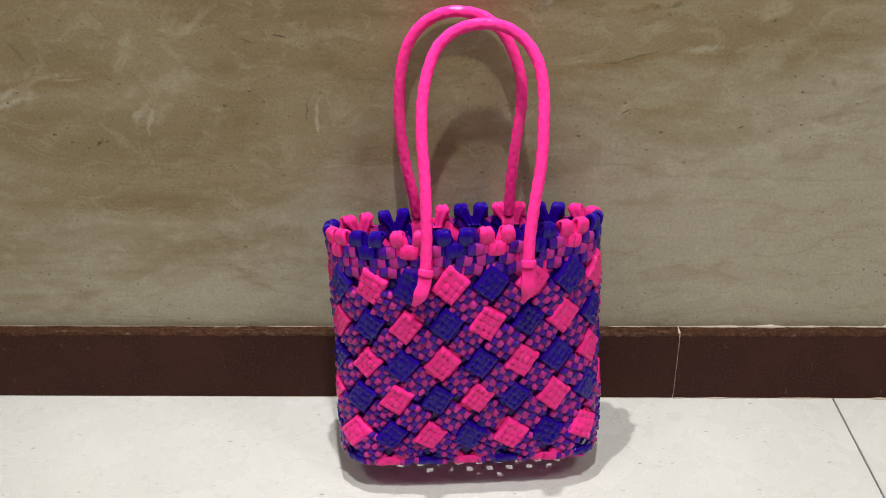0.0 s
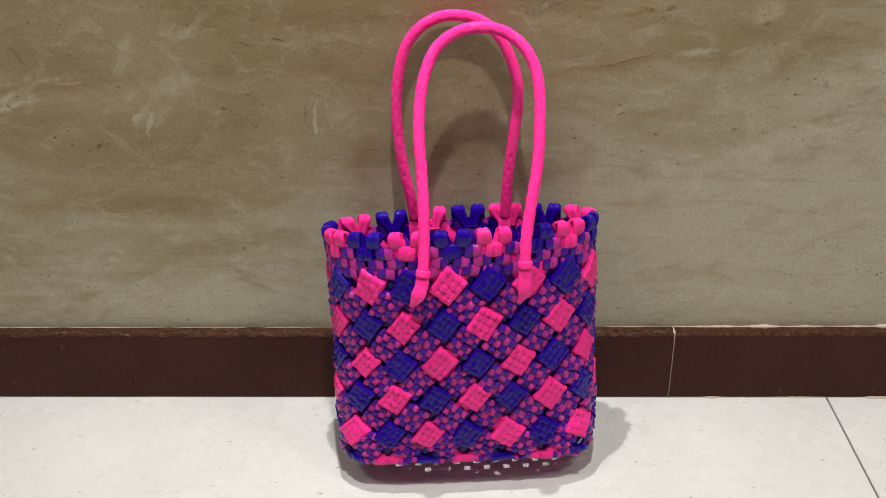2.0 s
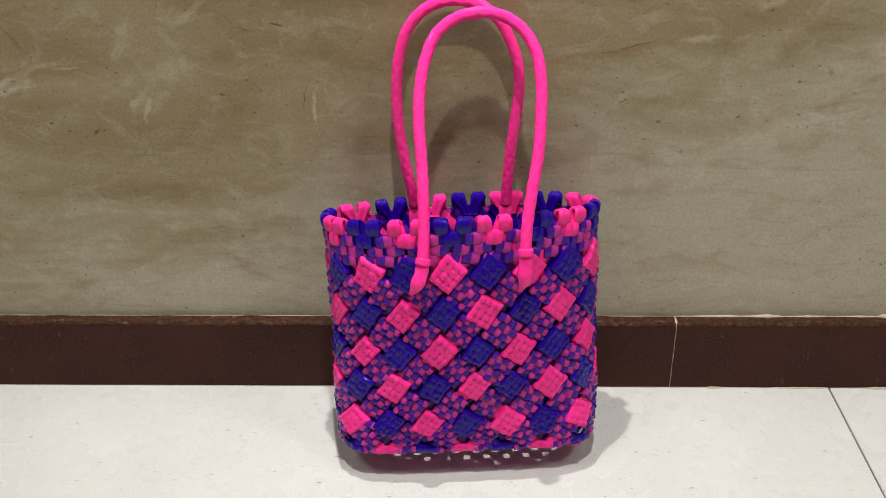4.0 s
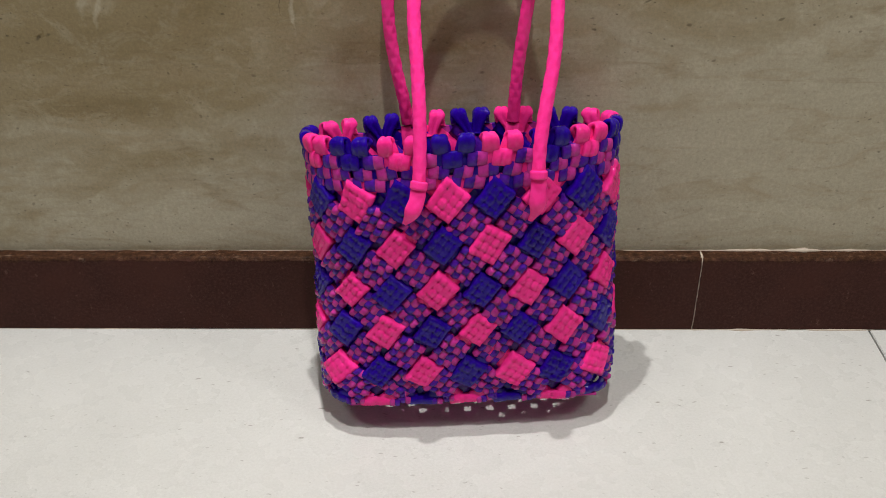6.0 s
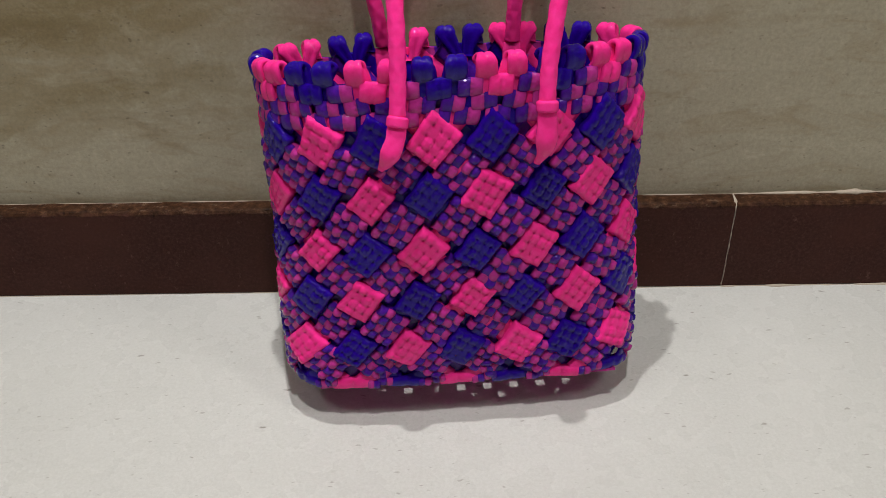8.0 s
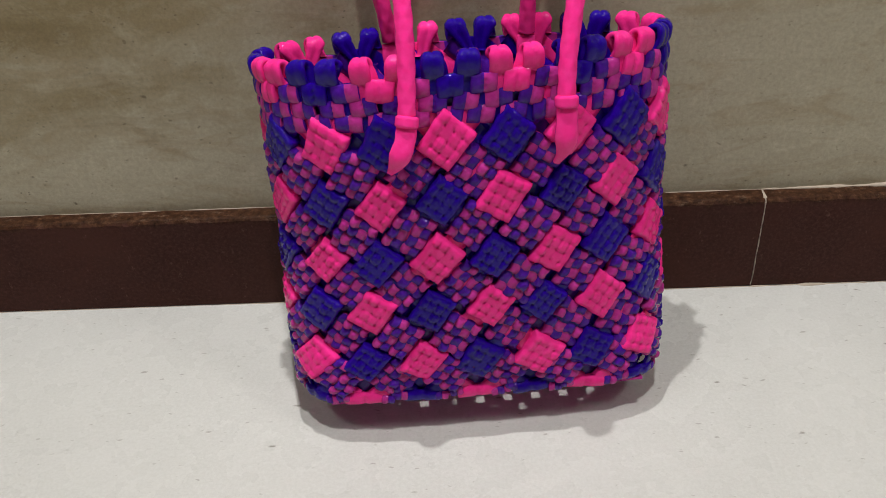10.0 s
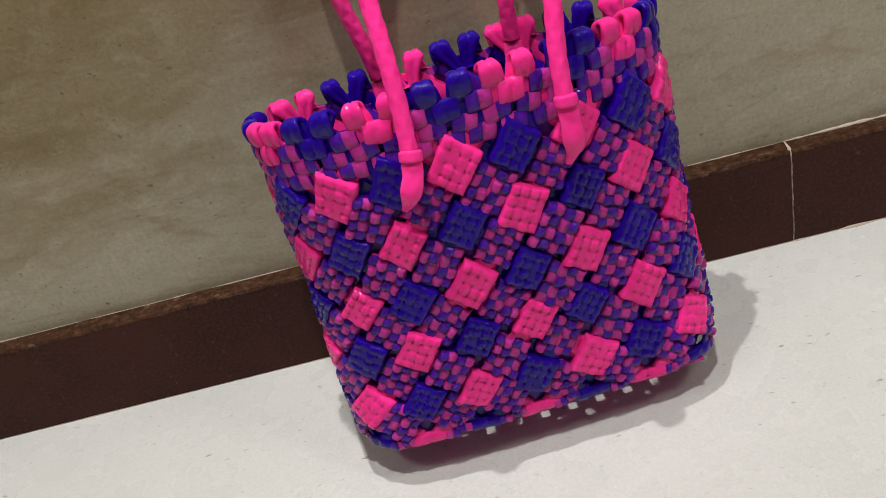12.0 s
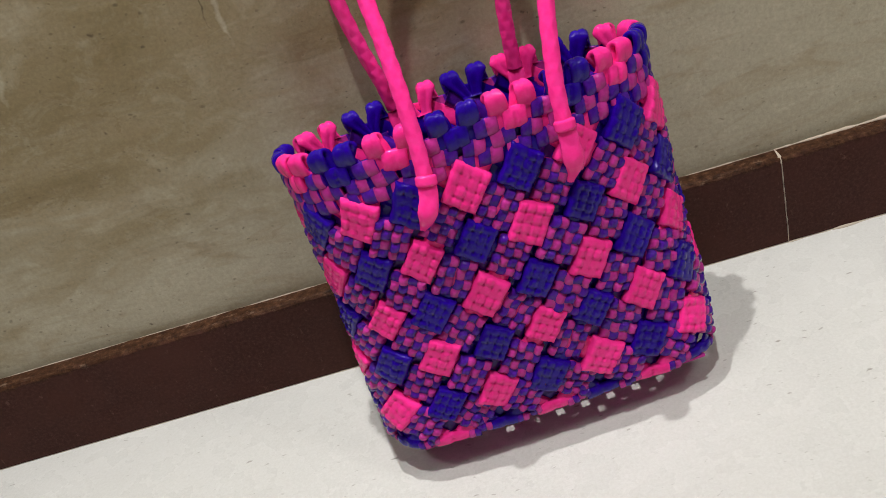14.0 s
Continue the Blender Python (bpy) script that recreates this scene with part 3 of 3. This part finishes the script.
for r in range(0, 5):
    for c in range(-2, 14):
        mat = PINK if (c + r) % 2 == 0 else BLUE
        near_top = max(0.0, 1 - r / 3)
        turn = radians(45 + 12 + rng.uniform(-6, 6))
        me = woven_block(c + rng.uniform(-0.045, 0.045), r + rng.uniform(-0.035, 0.035), (mat, mat), 0.0290 * rng.uniform(0.93, 1.07), turn, 0.0037, 0.19, False, 0.0042, tall=1.04 + 0.06 * near_top)
        part("woven_block", me, bag)
for half_row in range(0, 5):
    for c in range(-2, 14):
        r = half_row + 0.5 if half_row < 4 else 4.36
        first = (DULL_PINK, VIOLET) if (c + half_row) % 2 else (VIOLET, DULL_PINK)
        turn = radians(45 + 12 + rng.uniform(-9, 9)) + (math.pi / 2 if (c + half_row) % 2 else 0)
        me = woven_block(c + 0.5 + rng.uniform(-0.05, 0.05), r + rng.uniform(-0.04, 0.04), first, 0.0325 * rng.uniform(0.92, 1.05), turn, 0.0016 + rng.uniform(-0.0012, 0.0018), 0.50, True, 0.0046, 1.02, rough=0.32)
        part("woven_block", me, bag)


def strand(k, way, mat, low=0.0):
    """A flat strip that runs on the slant under the pads from rim to base."""
    rows = np.linspace(-0.90, 4.80, 96)
    cols = k + rows if way > 0 else k - rows
    wave = 0.0007 * np.cos(2 * np.pi * rows * 2 + (0 if way > 0 else np.pi))
    sections = []
    for off, h in ((-0.0094, 0.0010), (-0.0050, 0.0021), (0.0050, 0.0021), (0.0094, 0.0010), (0.0050, -0.0012), (-0.0050, -0.0012)):
        d = off * 0.7071
        sections.append(skin_at(cols + d / COL_M, rows - way * d / ROW_M, h + wave + low))
    ring = len(sections)
    verts = np.stack(sections, 1).reshape(-1, 3)
    faces = []
    for a in range(len(rows) - 1):
        o, p = a * ring, (a + 1) * ring
        faces += [(o + m, o + (m + 1) % ring, p + (m + 1) % ring, p + m) for m in range(ring)]
    faces += [tuple(range(ring)), tuple((len(rows) - 1) * ring + m for m in range(ring - 1, -1, -1))]
    part("strand", mesh_of("strand", verts, faces, [mat]), bag)


for k in range(16):
    strand(k, 1, PINK if k % 2 == 0 else BLUE)
    strand(k, -1, PINK if k % 2 == 0 else BLUE)
    strand(k + 0.5, -1, VIOLET if k % 2 else BLUE, -0.0032)


def rim_loop(c, mat, pull):
    """A doubled strip folded over the rim."""
    lean = rng.uniform(-0.06, 0.06)
    path, drift = [], []
    # up the outside, over the fold, then down the inside, where it narrows and draws towards its twin
    for t in np.linspace(0, 1, 6):
        path.append((-0.88 - 0.20 * t, 0.0050 - 0.0040 * (1 - t) ** 2, 1.0))
        drift.append(0.0)
    for a in np.linspace(15, 165, 10):
        path.append((-1.08 - 0.10 * math.sin(radians(a)) ** 0.7, 0.0052 * math.cos(radians(a)), 1.0 - 0.26 * math.sin(radians(a)) ** 2))
        drift.append(0.0)
    for t in np.linspace(0, 1, 9):
        path.append((-1.09 + 0.36 * t, -0.0052 + 0.0010 * t, 0.96 - 0.38 * min(1.0, t / 0.7) ** 1.2))
        drift.append(1.35 * pull * t ** 0.8)
    path = np.array(path)
    across = ((-0.5, 0.0), (-0.47, 0.0012), (-0.36, 0.0019), (-0.12, 0.0021), (0.0, 0.0011), (0.12, 0.0021), (0.36, 0.0019), (0.47, 0.0012), (0.5, 0.0), (0.44, -0.0026), (0.0, -0.0044), (-0.44, -0.0026))
    wide = 0.0168 * rng.uniform(0.90, 1.06)
    mid = skin_at(c + lean * np.linspace(0, 1, len(path)) + np.array(drift), np.maximum(path[:, 0], -1.5), path[:, 1])
    along = np.gradient(mid, axis=0)
    side = skin_at(c + 0.1, np.full(len(path), -1.0), 0) - skin_at(c - 0.1, np.full(len(path), -1.0), 0)
    side /= np.linalg.norm(side, axis=1, keepdims=True)
    up = np.cross(side, along)
    up /= np.linalg.norm(up, axis=1, keepdims=True)
    outward = skin_at(c, -1.0, 0.01) - skin_at(c, -1.0, 0.0)
    if np.dot(up[0], outward) < 0:
        up = -up
    sections = [mid + side * (wide * path[:, 2:3] * s) + up * t for s, t in across]
    ring = len(sections)
    verts = np.stack(sections, 1).reshape(-1, 3)
    faces = []
    for a in range(len(path) - 1):
        o, p = a * ring, (a + 1) * ring
        faces += [(o + m, o + (m + 1) % ring, p + (m + 1) % ring, p + m) for m in range(ring)]
    faces += [tuple(range(ring)), tuple((len(path) - 1) * ring + m for m in range(ring - 1, -1, -1))]
    part("rim_loop", mesh_of("rim_loop", verts, faces, [mat]), bag)


for c in range(-2, 14):
    mat = PINK if (c - 1) % 2 == 0 else BLUE
    rim_loop(c - 0.25, mat, 0.14)
    rim_loop(c + 0.25, mat, -0.14)


def woven_cell(c, r, wide, tall, left, right, lift):
    """A small raised square of the straight weave under the rim, in one colour or half and half."""
    n = 12
    q = np.linspace(-0.5, 0.5, n + 1)
    u, w = np.meshgrid(q, q)
    turn = radians(rng.uniform(-8, 8))
    x, y = u * wide * math.cos(turn) - w * tall * math.sin(turn), u * wide * math.sin(turn) + w * tall * math.cos(turn)
    h = (1 - (2 * np.abs(u)) ** 6) * 0.30 + (1 - np.abs(2 * w) ** 2.4) * 0.70 - 0.42 * np.exp(-((u / 0.06) ** 2))
    h = h - 0.5 * np.exp(-((u / 0.08) ** 2) - (((np.abs(w) - 0.12) / 0.09) ** 2)) * rng.uniform(0, 1)
    top = skin_at(c + x / COL_M, r - y / ROW_M, lift + 0.0034 * h)
    low = skin_at(c + x / COL_M, r - y / ROW_M, lift - 0.0030)
    size, k = n + 1, (n + 1) ** 2
    faces, index = [], []
    for a in range(n):
        for b in range(n):
            o = a * size + b
            mine = 0 if b < n // 2 else 1
            faces += [(o, o + 1, o + size + 1, o + size), (k + o, k + o + size, k + o + size + 1, k + o + 1)]
            index += [mine, mine]
    ring = [b for b in range(size)] + [a * size + n for a in range(1, size)] + [n * size + b for b in range(n - 1, -1, -1)] + [a * size for a in range(n - 1, 0, -1)]
    for a, b in zip(ring, ring[1:] + ring[:1]):
        faces.append((a, k + a, k + b, b))
        index.append(0)
    verts = np.concatenate([top.reshape(-1, 3), low.reshape(-1, 3)])
    part("woven_cell", mesh_of("woven_cell", verts, faces, [left, right], index), bag)


def rim_colour(c):
    """Whether the strips that come down from the rim at column c are pink."""
    return (round(c) - 1) % 2 == 0


for k in range(-4, 28):
    c = k * 0.5
    between = c + 0.002
    one, two = rim_colour(c - 0.25 + 0.001), rim_colour(c + 0.25 + 0.001)
    if one == two:
        shade = PINK if one else BLUE
        woven_cell(between, -0.775, 0.0180, 0.0150, shade, shade, 0.0034)
    else:
        woven_cell(between, -0.775, 0.0180, 0.0125, VIOLET if k % 4 else DULL_PINK, DULL_PINK if k % 4 else VIOLET, 0.0030)
    for row, shift in ((-0.555, 0.25), (-0.345, 0.0)):
        swap = (k + (row > -0.5)) % 2
        woven_cell(c + shift + rng.uniform(-0.02, 0.02), row + rng.uniform(-0.02, 0.02), 0.0186 * rng.uniform(0.90, 1.05), 0.0126 * rng.uniform(0.9, 1.1), DULL_PINK if swap else VIOLET, VIOLET if swap else DULL_PINK, 0.0024)


# along the bottom edge the last pads fold under, and only a low upper part of them shows
for c in range(-2, 14):
    shade = PINK if (c + 5) % 2 == 0 else BLUE
    woven_cell(c + rng.uniform(-0.05, 0.05), 4.83, 0.0320 * rng.uniform(0.90, 1.06), 0.0118, shade, shade, 0.0010)
    for shift, row in ((0.38, 4.86), (0.62, 4.80), (0.5, 4.62)):
        dark = rng.random() < 0.5
        woven_cell(c + shift + rng.uniform(-0.03, 0.03), row, 0.0105, 0.0095, VIOLET if dark else DULL_PINK, DULL_PINK if dark else VIOLET, 0.0020)


def base_panel():
    """The bottom: flat strips crossing at right angles, with small square gaps between them."""
    pitch, gap, thick = 0.0233, 0.0074, 0.0022
    xs, ys = {-0.126, 0.126}, {-0.114, -0.007}
    holes = set()
    for j in range(-4, 5):
        for i in range(-6, 7):
            x, y = (i + 0.5 * (j % 2)) * pitch - 0.006, -0.0605 + j * pitch / 2
            if abs(x) < 0.118 and -0.112 < y < -0.010:
                xs |= {round(x - gap / 2, 5), round(x + gap / 2, 5)}
                ys |= {round(y - gap / 2, 5), round(y + gap / 2, 5)}
                holes.add((round(x, 4), round(y, 4)))
    xs, ys = sorted(xs), sorted(ys)
    ids, verts, faces = {}, [], []

    def vert(i, j, top):
        key = (i, j, top)
        if key not in ids:
            ids[key] = len(verts)
            verts.append((xs[i], ys[j], 0.0012 - 0.10 * ys[j] + (thick if top else 0.0) + 0.0006 * math.sin(xs[i] * 140) * math.sin(ys[j] * 280)))
        return ids[key]

    def solid(i, j):
        if not (0 <= i < len(xs) - 1 and 0 <= j < len(ys) - 1):
            return False
        mx, my = (xs[i] + xs[i + 1]) / 2, (ys[j] + ys[j + 1]) / 2
        return not any(abs(mx - x) < gap / 2 and abs(my - y) < gap / 2 for x, y in holes)

    for i in range(len(xs) - 1):
        for j in range(len(ys) - 1):
            if not solid(i, j):
                continue
            for top in (True, False):
                quad = [vert(i, j, top), vert(i + 1, j, top), vert(i + 1, j + 1, top), vert(i, j + 1, top)]
                faces.append(tuple(quad if top else quad[::-1]))
            for di, dj, a, b in ((-1, 0, (i, j + 1), (i, j)), (1, 0, (i + 1, j), (i + 1, j + 1)), (0, -1, (i, j), (i + 1, j)), (0, 1, (i + 1, j + 1), (i, j + 1))):
                if not solid(i + di, j + dj):
                    faces.append((vert(*a, True), vert(*a, False), vert(*b, False), vert(*b, True)))
    verts = stand(np.array(verts))
    part("base_panel", mesh_of("base_panel", verts, faces, [DULL_PINK], None, False), bag, "dull pink open-weave plastic base")


base_panel()


def spline(points, count):
    """A smooth line through the points, at even steps."""
    p = np.array(points)
    t = np.r_[0, np.linalg.norm(np.diff(p, axis=0), axis=1).cumsum()]
    d = np.gradient(p, t, axis=0)
    want = np.linspace(0, t[-1], count)
    i = np.clip(np.searchsorted(t, want) - 1, 0, len(t) - 2)
    h = (t[i + 1] - t[i])[:, None]
    s = ((want - t[i])[:, None]) / h
    return (2 * s**3 - 3 * s**2 + 1) * p[i] + (s**3 - 2 * s**2 + s) * h * d[i] + (3 * s**2 - 2 * s**3) * p[i + 1] + (s**3 - s**2) * h * d[i + 1], t[-1]


def tube_mesh(name, line, radius, mat, segments=20, braid=0.0, pitch=0.02, flat=1.0):
    """A tube along a line; braid: relief of the plaited cover; radius: one number or one for each step."""
    n = len(line)
    along = np.gradient(line, axis=0)
    along /= np.linalg.norm(along, axis=1, keepdims=True)
    run = np.r_[0, np.linalg.norm(np.diff(line, axis=0), axis=1).cumsum()]
    front = np.array([0.0, -1.0, 0.35])
    one = np.cross(along, front)
    one /= np.linalg.norm(one, axis=1, keepdims=True)
    two = np.cross(one, along)
    radius = np.broadcast_to(radius, (n,))
    verts, faces = [], []
    for k in range(segments):
        a = 2 * math.pi * k / segments
        lift = 0.0
        if braid:
            # plaited cover: strips winding both ways round the core
            lift = braid * np.maximum(np.cos(4 * a + math.pi * run / pitch), np.cos(4 * a - math.pi * run / pitch))
        rad = (radius + lift)[:, None]
        verts.append(line + one * rad * math.cos(a) + two * rad * flat * math.sin(a))
    verts = np.stack(verts, 1).reshape(-1, 3)
    for a in range(n - 1):
        for m in range(segments):
            o, p, q = a * segments, (a + 1) * segments, (m + 1) % segments
            faces.append((o + m, o + q, p + q, p + m))
    faces += [tuple(range(segments - 1, -1, -1)), tuple((n - 1) * segments + m for m in range(segments))]
    return mesh_of(name, verts, faces, [mat])


def handle(points, legs, label, collars=True):
    """A plaited cord handle; legs: for each end the strip that ties it to the weave."""
    line, length = spline(points, 560)
    cord = part("handle", tube_mesh("handle", line, 0.0062, CORD, 40, 0.00024, 0.0080), bag, label)
    for leg in legs:
        strip, _ = spline(leg, 40)
        s = np.linspace(0, 1, 40)
        width = 0.0064 + 0.0012 * np.sin(math.pi * np.clip(s * 1.3, 0, 1)) - 0.0042 * np.clip((s - 0.55) / 0.45, 0, 1)
        part("tie_strip", tube_mesh("tie_strip", strip, width, CORD, 20, 0.0005, 0.014, 0.5), cord)
        if not collars:
            continue
        a, b = Vector(leg[0]), Vector(leg[1])
        way = (b - a).normalized()
        collar = np.array([tuple(a + way * t) for t in np.linspace(-0.0042, 0.0042, 9)])
        ring = 0.0068 + 0.0015 * np.clip(1 - np.linspace(-1, 1, 9) ** 6, 0, 1) ** 0.5
        part("collar", tube_mesh("collar", collar, ring, CORD, 20, 0.0, 0.02, 0.85), cord)


FRONT_CORD = [(-0.033, -0.1660, 0.280), (-0.032, -0.1559, 0.304), (-0.032, -0.1449, 0.329), (-0.034, -0.1224, 0.369), (-0.037, -0.0999, 0.409), (-0.036, -0.0839, 0.437), (-0.030, -0.0679, 0.465), (-0.019, -0.0553, 0.487), (0.000, -0.0473, 0.501),
              (0.025, -0.0450, 0.507), (0.050, -0.0456, 0.504), (0.073, -0.0536, 0.490), (0.086, -0.0650, 0.470), (0.091, -0.0799, 0.444), (0.091, -0.0959, 0.416), (0.088, -0.1179, 0.377), (0.081, -0.1382, 0.341), (0.076, -0.1544, 0.308), (0.075, -0.1625, 0.288)]
handle(FRONT_CORD, [[(-0.033, -0.1690, 0.277), (-0.035, -0.1750, 0.265), (-0.041, -0.1800, 0.252), (-0.047, -0.1740, 0.240)],
                    [(0.075, -0.1650, 0.286), (0.075, -0.1700, 0.272), (0.074, -0.1740, 0.257), (0.069, -0.1680, 0.240)]], "hot pink plaited plastic cord handle")
BACK_CORD = [(-0.049, -0.0330, 0.275), (-0.052, -0.0318, 0.297), (-0.059, -0.0290, 0.332), (-0.065, -0.0253, 0.379), (-0.065, -0.0220, 0.420), (-0.061, -0.0184, 0.454), (-0.051, -0.0155, 0.482), (-0.034, -0.0135, 0.501), (-0.010, -0.0125, 0.511),
             (0.009, -0.0125, 0.511), (0.030, -0.0130, 0.505), (0.049, -0.0147, 0.489), (0.061, -0.0170, 0.467), (0.069, -0.0196, 0.443), (0.071, -0.0225, 0.414), (0.067, -0.0254, 0.378), (0.062, -0.0286, 0.337), (0.059, -0.0316, 0.300), (0.058, -0.0330, 0.278)]
handle(BACK_CORD, [[(-0.049, -0.0340, 0.273), (-0.048, -0.0385, 0.258), (-0.048, -0.0420, 0.240)], [(0.058, -0.0340, 0.276), (0.057, -0.0385, 0.258), (0.057, -0.0420, 0.240)]], "hot pink plaited plastic cord handle", False)
